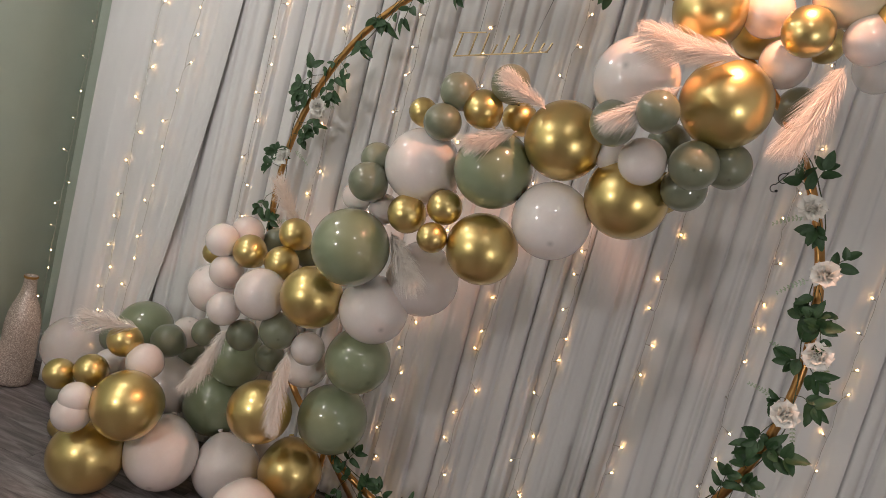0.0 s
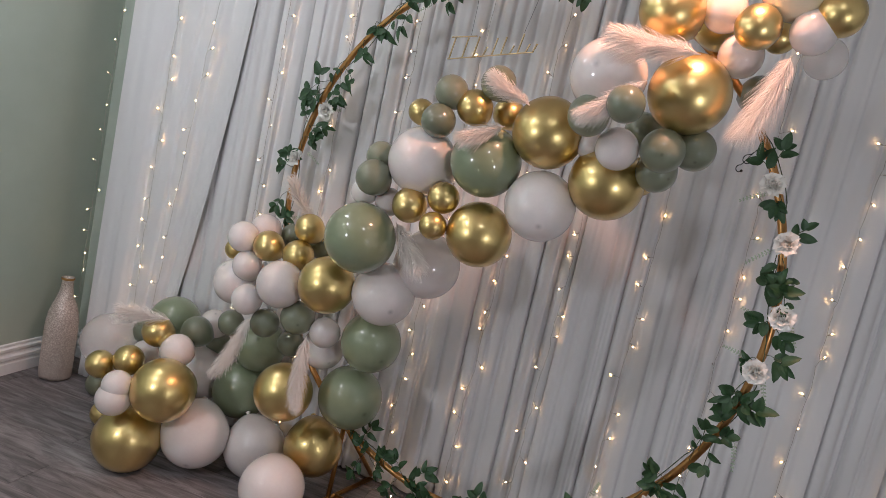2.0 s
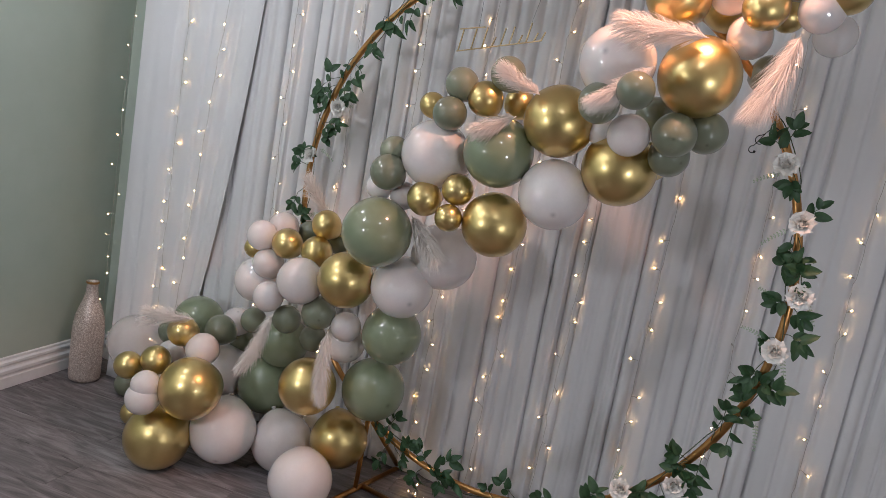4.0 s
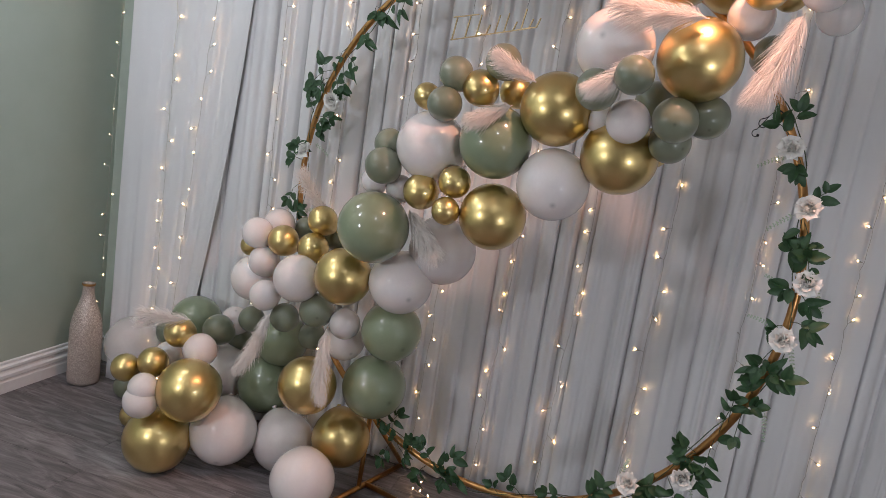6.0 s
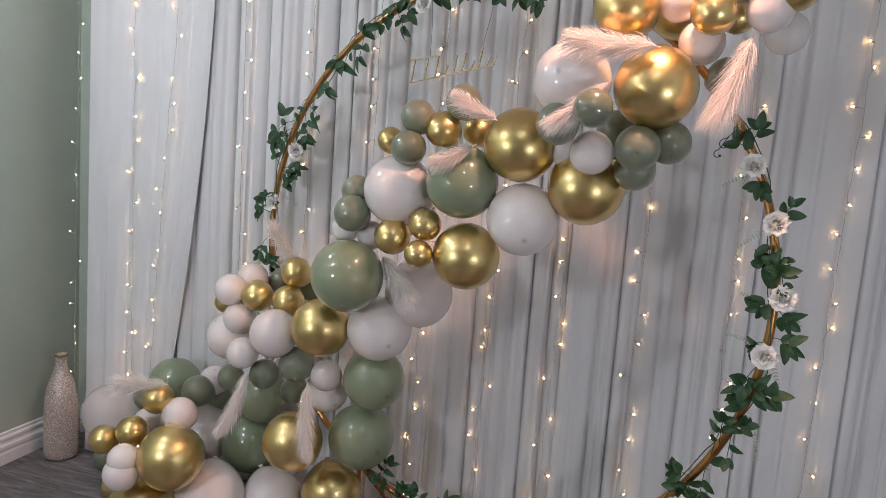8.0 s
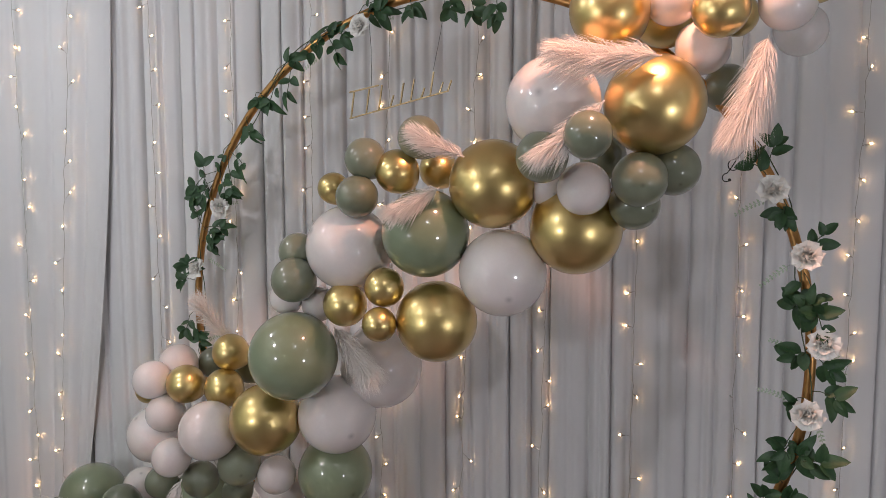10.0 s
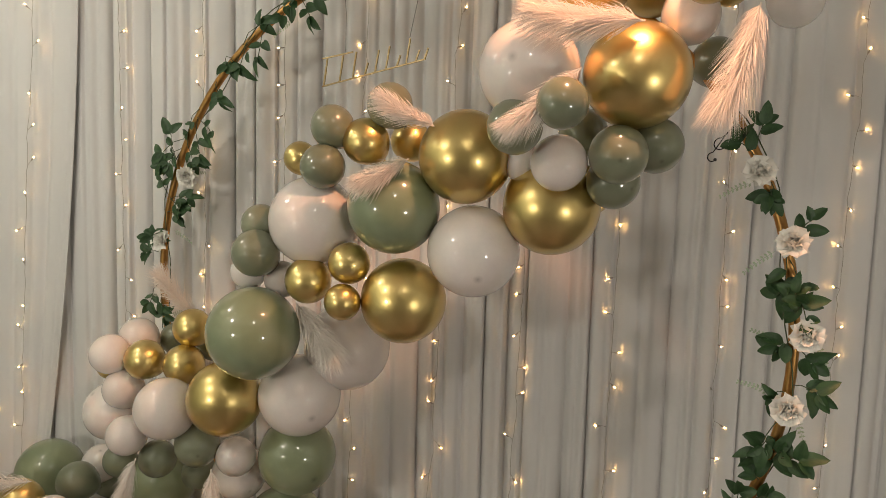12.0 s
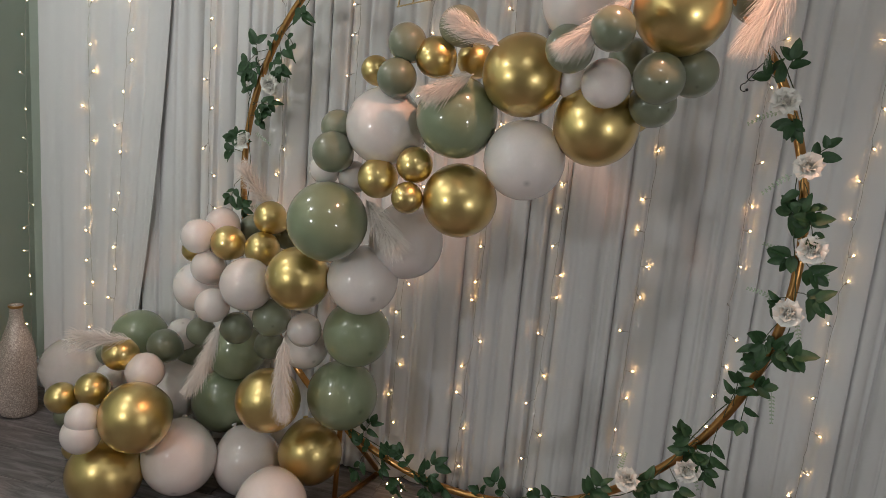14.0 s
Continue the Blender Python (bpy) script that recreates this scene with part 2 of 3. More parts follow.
wall("wall_west", WEST - 0.12, WEST, SOUTH, NORTH, "sage green painted wall with a white baseboard")
wall("wall_north", WEST - 0.12, EAST + 0.12, NORTH, NORTH + 0.12, "sage green painted wall behind the white curtain")
# added out of view; their pale paint brightens the balloons' reflections
wall("unseen_wall_east", EAST, EAST + 0.12, SOUTH, NORTH, "unseen cream wall, added to bounce light into the room", CREAM)
wall("unseen_wall_south", WEST - 0.12, EAST + 0.12, SOUTH - 0.12, SOUTH, "unseen cream wall, added to bounce light into the room", CREAM)
ceiling = new("ceiling", mesh_of("ceiling", box(bmesh.new(), WEST, EAST, SOUTH, NORTH, CEILING, CEILING + 0.1), CEILING_PAINT, False))
tagged(ceiling, "plain white painted ceiling", "ceiling", kind="structure")


def baseboard(name, a, b):
    """A moulded board along the floor from a to b, its face to the left of that way."""
    prof = [(0, 0), (0.019, 0), (0.019, 0.052), (0.015, 0.058), (0.015, 0.066), (0.021, 0.073), (0.021, 0.088), (0.013, 0.097), (0.010, 0.106), (0.017, 0.116), (0.017, 0.127), (0.008, 0.134), (0.008, 0.146), (0, 0.150)]
    a, b = Vector(a), Vector(b)
    side = Vector((-(b - a).y, (b - a).x, 0)).normalized()
    bm = bmesh.new()
    ends = [[bm.verts.new(p + side * d + Vector((0, 0, h))) for d, h in prof] for p in (a, b)]
    for k in range(len(prof) - 1):
        bm.faces.new((ends[0][k], ends[1][k], ends[1][k + 1], ends[0][k + 1]))
    for e in ends:
        bm.faces.new(e)
    bmesh.ops.recalc_face_normals(bm, faces=bm.faces)
    ob = new(name, mesh_of(name, bm, WHITE_PAINT, False))
    return tagged(ob, "white moulded wooden baseboard along the wall", "baseboard", kind="structure")


baseboard("baseboard", (WEST + 0.001, NORTH, 0.001), (WEST + 0.001, SOUTH, 0.001))
baseboard("baseboard", (EAST, NORTH - 0.001, 0.001), (WEST + 0.03, NORTH - 0.001, 0.001))

for lx, ly, watts in LAMPS:
    fix = thing("globe_lamp", (lx, ly, CEILING), "small white ceiling lamp holder, switched on", "ceiling light", "ceiling lamps")
    part("holder", lathe([(0, -0.030), (0.022, -0.030), (0.026, -0.012), (0.055, -0.008), (0.06, 0.0), (0, 0.0)], 28), WHITE_PAINT, fix)
for lx, ly, lz, watts in STANDS:
    lamp_stand = thing("lamp_stand", (lx, ly, 0), "slim black lamp stand with a small lamp, switched on", "lamp stand", "lamp stands")
    part("pole", tube([(0, 0, 0.30), (0, 0, lz - 0.09)], 0.009, 10), KNOT, lamp_stand)
    part("lamp_socket", lathe([(0, -0.10), (0.016, -0.10), (0.020, -0.06), (0, -0.06)], 16), WHITE_PAINT, lamp_stand).location = (0, 0, lz)
    for k in range(3):
        a = radians(30 + 120 * k)
        part("leg", tube([(0, 0, 0.42), (0.30 * math.cos(a), 0.30 * math.sin(a), 0.008)], 0.007, 8), KNOT, lamp_stand)
fix = thing("spot_lamp", (*WARM_AT, CEILING), "small warm ceiling spot lamp, switched on", "ceiling light")
part("holder", lathe([(0.03, -0.05), (0.034, -0.05), (0.036, -0.01), (0.05, -0.006), (0.052, 0.0), (0.03, 0.0), (0.03, -0.05)], 28), WHITE_PAINT, fix)

# ---- curtain ----
CURTAIN_Y = 3.455


def fold(x, z, seed, calm=1.0, wide=0.082):
    """Depth and sideways throw of the hanging pleats at x: flat fronts between narrow creases that wander a little on the way down."""
    w = x + 0.010 * noise.noise(Vector((x * 1.7, z * 0.55, seed))) + 0.016 * noise.noise(Vector((x * 0.9, z * 0.35, seed + 9)))
    ph = w * 2 * math.pi / wide + 4.2 * noise.noise(Vector((w * 2.6, seed, 0.0)))
    amp = 0.62 + 0.75 * noise.noise(Vector((w * 5.1, z * 0.22, seed + 4)))
    crease = (0.5 + 0.5 * math.sin(ph)) ** 2.6
    second = (0.5 + 0.5 * math.sin(ph * 1.71 + 2.1)) ** 4 * max(0.0, 0.4 + 1.2 * noise.noise(Vector((w * 6, z * 0.3, seed + 2))))
    facet = 0.010 * math.sin(ph * 0.5 + 0.8) + 0.006 * noise.noise(Vector((w * 14, z * 0.5, seed + 6)))
    deep = calm * (0.031 * amp * crease + 0.020 * second + facet) - 0.022
    throw = calm * 0.014 * amp * math.cos(ph + 0.4)
    return deep, throw


def curtain(x0, x1, base, seed, pulled=0.0, bowed=1.0, calm=1.0, wide=0.082):
    """One panel of cloth from the rod to the floor; pulled draws its free edge aside towards the hem."""
    nx, nz = int((x1 - x0) / 0.0042), 36
    top = CEILING - 0.06
    bm = bmesh.new()
    grid = []
    for j in range(nz + 1):
        z = 0.012 + top * j / nz
        k = 1 - j / nz
        row = []
        for i in range(nx + 1):
            u = i / nx
            x = x0 + (x1 - x0) * u
            hem = 0.03 * k ** 8 * noise.noise(Vector((x * 5, seed, 3.3)))
            deep, throw = fold(x, z, seed, calm, wide)
            row.append(bm.verts.new((x + throw * min(1, 6 * u, 6 * (1 - u)) - pulled * u * u * k ** bowed, base + deep * (0.75 + 0.25 * k) - hem, z)))
        grid.append(row)
    for a, b in zip(grid, grid[1:]):
        for i in range(nx):
            bm.faces.new((a[i], a[i + 1], b[i + 1], b[i]))
    ob = thing("curtain", (0, 0, 0), "sheer white curtain panel hanging in loose folds to the floor", "curtain", "backdrop curtains")
    cloth = part("cloth", bm, CLOTH, ob)
    mod = cloth.modifiers.new("thick", "SOLIDIFY")
    mod.thickness = 0.0012
    return ob


curtain(-1.69, -1.04, CURTAIN_Y - 0.006, 1.0, 0.26, 1.9, 0.55, 0.15)
curtain(-1.50, 0.62, CURTAIN_Y + 0.018, 2.0)
curtain(0.56, 2.75, CURTAIN_Y, 3.0)
rod = new("curtain_rod", mesh_of("curtain_rod", tube([(-2.0, CURTAIN_Y + 0.01, CEILING - 0.06), (2.8, CURTAIN_Y + 0.01, CEILING - 0.06)], 0.012, 10), WHITE_PAINT))
tagged(rod, "white metal rod that carries the curtain", "curtain rod")

# ---- string lights ----
led_mesh = None


def string_light(x, seed, top=CEILING - 0.08, bottom=0.03, lean=0.0):
    """A hanging wire with a small lamp on a short twig every fourteen centimetres."""
    global led_mesh
    rnd = random.Random(seed)
    y = CURTAIN_Y - 0.056
    ob = thing("string_light", (x, y, 0), "warm white fairy light string on clear wire before the curtain", "string lights", "fairy light strings")
    pts, z, k = [], top, 0
    while z > bottom:
        s = (top - z) / (top - bottom)
        wx = x + lean * s
        lay = min(fold(wx + q, z, 2.0 if wx < 0.6 else 3.0)[0] + (0.018 if wx < 0.6 else 0.0) for q in (-0.016, -0.008, 0.0, 0.008, 0.016))
        lay = min(lay, fold(wx, z, 1.0, 0.55, 0.15)[0] - 0.012) if wx < -1.02 else lay
        pts.append(Vector((lean * s + 0.010 * noise.noise(Vector((z * 7, seed, 0))) + 0.006 * noise.noise(Vector((z * 31, seed, 5))), 0.048 + lay + 0.006 * noise.noise(Vector((z * 5, seed, 8))), z)))
        z -= 0.0245
    part("wire", tube(pts, 0.0009, 5), WIRE, ob)
    if led_mesh is None:
        led_mesh = mesh_of("bulb", lathe([(0, 0.0042), (0.0013, 0.0036), (0.0019, 0.0018), (0.0020, -0.001), (0.0015, -0.0034), (0, -0.004)], 10), LED)
        string_light.socket = mesh_of("socket", lathe([(0, 0.006), (0.0024, 0.006), (0.0026, -0.004), (0.0012, -0.008), (0, -0.008)], 8), WIRE)
    i = rnd.randint(1, 5)
    while i < len(pts):
        a = rnd.choice((-1, 1)) * rnd.uniform(0.35, 1.0) if rnd.random() < 0.85 else 0.1
        reach = rnd.uniform(0.012, 0.030)
        end = pts[i] + Vector((a * reach, -0.004 + rnd.uniform(-0.006, 0.006), rnd.uniform(-0.6, 0.9) * reach))
        d = (end - pts[i]).normalized()
        part("twig", tube([pts[i], pts[i].lerp(end, 0.5) + Vector((0, 0, 0.002)), end], 0.0008, 5), WIRE, ob)
        q = d.to_track_quat("Z", "Y").to_matrix().to_4x4()
        so = part("socket", string_light.socket, WIRE, ob)
        so.matrix_local = Matrix.Translation(end) @ q
        le = part("bulb", led_mesh, LED, ob)
        le.matrix_local = Matrix.Translation(end + d * 0.009) @ q
        i += rnd.choice((4, 5, 5, 6))
    return ob


string_light(-1.74, 1, lean=-0.03)
string_light(-1.455, 2, lean=0.03)
string_light(-1.19, 3, lean=-0.16)
string_light(-0.90, 4, lean=0.02)
string_light(-0.575, 5)
string_light(-0.275, 6, lean=-0.01)
string_light(0.012, 7, lean=-0.06)
string_light(0.325, 8, lean=-0.09)
string_light(0.575, 9, lean=-0.06)
string_light(0.845, 10, lean=-0.02)
string_light(1.135, 11, lean=0.03)
string_light(1.505, 12, lean=-0.04)
string_light(1.86, 13)
string_light(2.2, 14)

# ---- hoop and its stand ----
HOOP = Vector((0.258, 3.104, 1.192))
ACROSS, OUT = Vector((0.9654, -0.2607, 0)), Vector((-0.2607, -0.9654, 0))
HOOP_R = 0.975


def on_hoop(deg, r=HOOP_R, front=0.0):
    a = radians(deg)
    return HOOP + ACROSS * (r * math.cos(a)) + Vector((0, 0, r * math.sin(a))) + OUT * front


hoop = thing("hoop_stand", (HOOP.x, HOOP.y, 0), "round gold metal hoop stand dressed with a leafy vine", "backdrop stand")
base = Vector((HOOP.x, HOOP.y, 0))
part("ring", tube([on_hoop(k * 3) - base for k in range(120)], 0.0125, 12, closed=True), GOLD_TUBE, hoop)
for s in (-1, 1):
    foot = ACROSS * (s * 0.42)
    front, back = foot + OUT * 0.30 + Vector((0, 0, 0.012)), foot - OUT * 0.26 + Vector((0, 0, 0.012))
    up = on_hoop(-90 + s * 27) - base
    part("foot_bar", tube([front, back], 0.011, 10), GOLD_TUBE, hoop)
    part("strut", tube([front.lerp(back, 0.46), up], 0.010, 10), GOLD_TUBE, hoop)
    part("brace", tube([back, up], 0.010, 10), GOLD_TUBE, hoop)
part("cross_bar", tube([ACROSS * -0.42 + Vector((0, 0, 0.013)), ACROSS * 0.42 + Vector((0, 0, 0.013))], 0.011, 10), GOLD_TUBE, hoop)


# ---- balloons ----
def balloon_mesh(colour):
    """A blown balloon of radius 1 about the origin, its neck towards -z."""
    prof = []
    for k in range(25):
        a = math.pi * k / 24
        z, r = math.cos(a), math.sin(a)
        if z < 0:
            r *= 1 - 0.10 * (-z) ** 2
            z *= 1 + 0.13 * (-z) ** 3
        prof.append((max(r, 0), z))
    prof[0], prof[-1] = (0, 1.0), (0.06, prof[-1][1])
    body = mesh_of("body", lathe(prof, 40), BALLOON[colour])
    knot = mesh_of("knot", lathe([(0.05, -1.10), (0.035, -1.14), (0.07, -1.18), (0.085, -1.22), (0.03, -1.23), (0, -1.22)], 14), BALLOON[colour])
    return body, knot


MESHES = {c: balloon_mesh(c) for c in BALLOON}
SPOKEN = {
    "gold": ("large chrome gold balloon tied into the garland", "small chrome gold balloon tied into the garland"),
    "sage": ("large sage green latex balloon in the garland", "small sage green latex balloon in the garland"),
    "dusty": ("dusty green latex balloon in the garland", "small dusty green latex balloon in the garland"),
    "frost": ("large see-through frosted white balloon in the garland", "small see-through frosted white balloon"),
    "blush": ("large pale blush white latex balloon in the garland", "small pale blush white latex balloon in the garland"),
    "peach": ("large cream peach balloon at the garland's upper end", "small cream peach balloon in the garland"),
}
SPINE = [Vector(p) for p in ((-1.30, 3.20, 0.20), (-0.85, 3.12, 0.38), (-0.45, 3.05, 0.75), (-0.30, 3.0, 1.05), (0.10, 2.93, 1.40), (0.45, 2.86, 1.62), (0.75, 2.80, 1.80), (0.92, 2.76, 2.05))]


def balloon(colour, x, y, z, r):
    at = Vector((x, y, z))
    near = min((a.lerp(b, k / 6) for a, b in zip(SPINE, SPINE[1:]) for k in range(7)), key=lambda p: (p - at).length)
    rnd = random.Random(int(x * 977 + z * 3119))
    way = (at - near).normalized() * 0.7 + Vector((0, -0.55, 0.1)) + Vector((rnd.uniform(-1, 1), rnd.uniform(-1, 1), rnd.uniform(-1, 1))) * 0.25
    way.y = min(way.y, -0.35)
    ob = thing("balloon", at, SPOKEN[colour][0 if r > 0.08 else 1], "balloon", "balloon garland")
    q = way.normalized().to_track_quat("Z", "Y")
    for name, me in zip(("body", "knot"), MESHES[colour]):
        p = part(name, me, None, ob)
        p.matrix_local = Matrix.LocRotScale(None, q, (r, r, r))
    return ob


balloon("gold", -0.919, 2.868, 0.126, 0.132)
balloon("blush", -0.714, 3.011, 0.163, 0.136)
balloon("blush", -0.508, 3.143, 0.125, 0.128)
balloon("blush", -0.292, 2.921, 0.121, 0.124)
balloon("gold", -0.261, 3.160, 0.208, 0.119)
balloon("gold", -0.791, 2.866, 0.369, 0.123)
balloon("blush", -0.930, 2.777, 0.370, 0.057)
balloon("blush", -0.933, 2.771, 0.317, 0.066)
balloon("gold", -1.104, 2.876, 0.377, 0.056)
balloon("gold", -0.997, 2.905, 0.419, 0.060)
balloon("gold", -0.934, 2.970, 0.544, 0.062)
balloon("blush", -0.841, 2.984, 0.487, 0.068)
balloon("blush", -1.042, 3.053, 0.395, 0.059)
balloon("sage", -1.080, 3.275, 0.487, 0.114)
balloon("dusty", -0.897, 3.177, 0.513, 0.067)
balloon("frost", -1.407, 3.273, 0.300, 0.129)
balloon("dusty", -1.264, 3.337, 0.376, 0.064)
balloon("blush", -0.919, 3.332, 0.510, 0.068)
balloon("blush", -0.920, 3.279, 0.290, 0.122)
balloon("dusty", -0.774, 3.231, 0.578, 0.056)
balloon("dusty", -0.512, 3.040, 0.689, 0.057)
balloon("dusty", -0.891, 3.346, 0.428, 0.055)
balloon("sage", -0.649, 3.286, 0.501, 0.114)
balloon("sage", -0.695, 3.277, 0.287, 0.126)
balloon("gold", -0.352, 2.984, 0.470, 0.112)
balloon("sage", -0.134, 3.122, 0.478, 0.126)
balloon("sage", -0.080, 3.079, 0.729, 0.115)
balloon("blush", -0.254, 3.036, 0.725, 0.059)
balloon("dusty", -0.368, 3.018, 0.756, 0.066)
balloon("blush", -0.521, 3.254, 0.691, 0.059)
balloon("dusty", -0.465, 3.197, 0.585, 0.056)
balloon("blush", -0.290, 3.130, 0.632, 0.084)
balloon("blush", -0.574, 2.982, 0.777, 0.060)
balloon("blush", -0.440, 2.972, 0.874, 0.090)
balloon("gold", -0.253, 2.966, 0.923, 0.106)
balloon("blush", -0.664, 3.099, 0.876, 0.063)
balloon("blush", -0.727, 3.140, 0.786, 0.094)
balloon("blush", -0.702, 3.090, 0.986, 0.062)
balloon("blush", -0.661, 3.179, 1.021, 0.064)
balloon("gold", -0.591, 3.103, 0.974, 0.062)
balloon("gold", -0.440, 3.121, 1.081, 0.059)
balloon("gold", -0.449, 3.087, 0.973, 0.062)
balloon("dusty", -0.582, 3.266, 1.005, 0.053)
balloon("sage", -0.127, 2.883, 1.139, 0.124)
balloon("blush", -0.045, 3.006, 0.940, 0.116)
balloon("blush", 0.075, 3.064, 1.073, 0.122)
balloon("dusty", 0.091, 2.871, 1.684, 0.055)
balloon("dusty", 0.074, 2.850, 1.583, 0.057)
balloon("gold", 0.177, 2.878, 1.649, 0.059)
balloon("gold", 0.268, 2.981, 1.656, 0.054)
balloon("dusty", 0.239, 2.868, 1.737, 0.057)
balloon("gold", -0.035, 2.975, 1.605, 0.045)
balloon("gold", 0.437, 2.830, 1.616, 0.112)
balloon("sage", 0.256, 2.863, 1.488, 0.116)
balloon("blush", 0.459, 2.856, 1.390, 0.113)
balloon("gold", 0.642, 2.843, 1.506, 0.115)
balloon("blush", 0.589, 2.685, 1.796, 0.107)
balloon("dusty", 0.568, 2.629, 1.675, 0.058)
balloon("dusty", 0.665, 2.535, 1.714, 0.050)
balloon("blush", 0.659, 2.694, 1.605, 0.061)
balloon("blush", 0.572, 2.822, 1.606, 0.045)
balloon("gold", 0.811, 2.710, 1.791, 0.112)
balloon("dusty", 0.781, 2.685, 1.625, 0.062)
balloon("dusty", 0.862, 2.762, 1.649, 0.061)
balloon("dusty", 0.777, 2.773, 1.567, 0.060)
balloon("dusty", 0.708, 2.936, 1.685, 0.060)
balloon("blush", 0.848, 2.749, 2.029, 0.061)
balloon("gold", 0.933, 2.645, 1.978, 0.059)
balloon("blush", 0.916, 2.749, 1.919, 0.061)
balloon("gold", 0.711, 2.734, 2.007, 0.091)
balloon("blush", 1.065, 2.652, 1.987, 0.058)
balloon("frost", 1.125, 2.773, 1.953, 0.057)
balloon("gold", 1.114, 2.634, 2.036, 0.058)
balloon("peach", 1.006, 2.674, 2.096, 0.090)
balloon("gold", 1.008, 2.859, 2.010, 0.049)
balloon("dusty", 1.005, 2.930, 1.850, 0.060)
balloon("gold", 0.280, 2.886, 1.252, 0.109)
balloon("gold", 0.030, 2.872, 1.291, 0.060)
balloon("gold", 0.144, 2.858, 1.343, 0.053)
balloon("gold", 0.138, 2.826, 1.249, 0.046)
balloon("blush", 0.027, 2.915, 1.442, 0.117)
balloon("dusty", -0.124, 2.890, 1.352, 0.063)
balloon("dusty", -0.133, 2.944, 1.425, 0.054)
balloon("blush", -0.170, 2.943, 1.293, 0.048)
balloon("blush", -0.075, 2.954, 1.276, 0.050)
balloon("dusty", -1.468, 3.317, 0.058, 0.062)
balloon("gold", -1.244, 3.105, 0.048, 0.055)
balloon("gold", -0.891, 3.353, 0.865, 0.047)
balloon("dusty", -0.422, 3.228, 1.010, 0.058)
balloon("blush", -0.028, 3.123, 1.308, 0.057)
balloon("gold", 0.851, 2.903, 2.030, 0.083)
balloon("gold", 0.727, 2.919, 1.545, 0.061)


# ---- vine on the hoop ----
def leaf_mesh(length, width, curl):
    bm = bmesh.new()
    rows, n = [], 7
    for k in range(n + 1):
        t = k / n
        w = width * 0.5 * (math.sin(math.pi * t ** 0.8)) ** 0.65 + 0.0006
        droop = -curl * t * t * length
        rows.append([bm.verts.new((s * w, t * length, droop + abs(s) * w * 0.35 + 0.0018 * math.sin(t * 19 + s))) for s in (-1, -0.5, 0, 0.5, 1)])
    for a, b in zip(rows, rows[1:]):
        for i in range(4):
            bm.faces.new((a[i], a[i + 1], b[i + 1], b[i]))
    return mesh_of("leaf", bm, LEAF)


LEAVES = [leaf_mesh(0.062, 0.037, 0.25), leaf_mesh(0.072, 0.041, 0.45), leaf_mesh(0.055, 0.034, -0.1), leaf_mesh(0.068, 0.034, 0.7)]
vine = thing("leaf_vine", HOOP, "artificial dark green leaf vine with cream roses wound round the hoop", "vine")


def wound(a0, a1, seed):
    pts = []
    a = a0
    while a <= a1:
        tw = a * 0.16 + seed
        r = HOOP_R + 0.022 * math.cos(tw) + 0.008 * noise.noise(Vector((a * 0.2, seed, 0)))
        pts.append(on_hoop(a, r, 0.022 * math.sin(tw)) - HOOP)
        a += 2
    part("stem", tube(pts, 0.0016, 5), STEM, vine)


wound(62, 190, 0.3)
wound(-122, 34, 1.9)
count = [0]


def sprig(deg, r, small=1.0):
    """A short drooping twig beside the ring, with leaves in loose pairs and one at its end."""
    count[0] += 1
    rnd = random.Random(count[0])
    at = on_hoop(deg, HOOP_R + (r - HOOP_R) * 0.8, 0.022 + rnd.uniform(-0.01, 0.02)) - HOOP
    root = on_hoop(deg + rnd.uniform(-5, 5), HOOP_R + (r - HOOP_R) * 0.1, 0.014) - HOOP
    way = at - root
    if way.length < 0.03:
        way = (ACROSS * rnd.uniform(-1, 1) + Vector((0, 0, rnd.uniform(-1, 0.5)))).normalized() * 0.03
    end = at + way.normalized() * 0.014 + Vector((0, 0, -0.006))
    pts = [root, root.lerp(at, 0.5) + OUT * 0.010 + Vector((0, 0, 0.006)), at, end]
    part("stem", tube(pts, 0.0012, 5), STEM, vine)
    axis = (end - root).normalized()
    flat = axis.cross(OUT).normalized()
    spots = [(end, 0.0)]
    for t, e in ((0.55, -1), (0.62, 1), (0.95, -1), (1.0, 1)):
        if rnd.random() < 0.9:
            spots.append((root.lerp(end, t), e * rnd.uniform(0.7, 1.3)))
    for spot_at, lean in spots:
        d = (axis * 0.7 + flat * lean + OUT * rnd.uniform(-0.25, 0.45) + Vector((0, 0, rnd.uniform(-0.35, 0.25)))).normalized()
        face = (OUT + Vector((rnd.uniform(-0.8, 0.8), 0, rnd.uniform(-0.3, 0.9)))).normalized()
        side = d.cross(face).normalized()
        up = side.cross(d)
        m = Matrix((side, d, up)).transposed().to_4x4()
        p = part("leaf", rnd.choice(LEAVES), LEAF, vine)
        k = rnd.uniform(0.58, 0.86) * small
        p.matrix_local = Matrix.Translation(spot_at) @ m @ Matrix.Diagonal((k, k, k, 1))


def petal_mesh(w, h, cup):
    bm = bmesh.new()
    rows = []
    for j in range(5):
        t = j / 4
        half = w * 0.5 * math.sin(math.pi * (0.15 + 0.42 * t))
        rows.append([bm.verts.new((half * s, cup * (t * t) * h + 0.12 * w * s * s + 0.0045 * t * math.sin(11 * s + t * 5), t * h * (1 - 0.14 * s * s))) for s in (-1, -0.5, 0, 0.5, 1)])
    for a, b in zip(rows, rows[1:]):
        for i in range(4):
            bm.faces.new((a[i], a[i + 1], b[i + 1], b[i]))
    return mesh_of("petal", bm, PETAL)


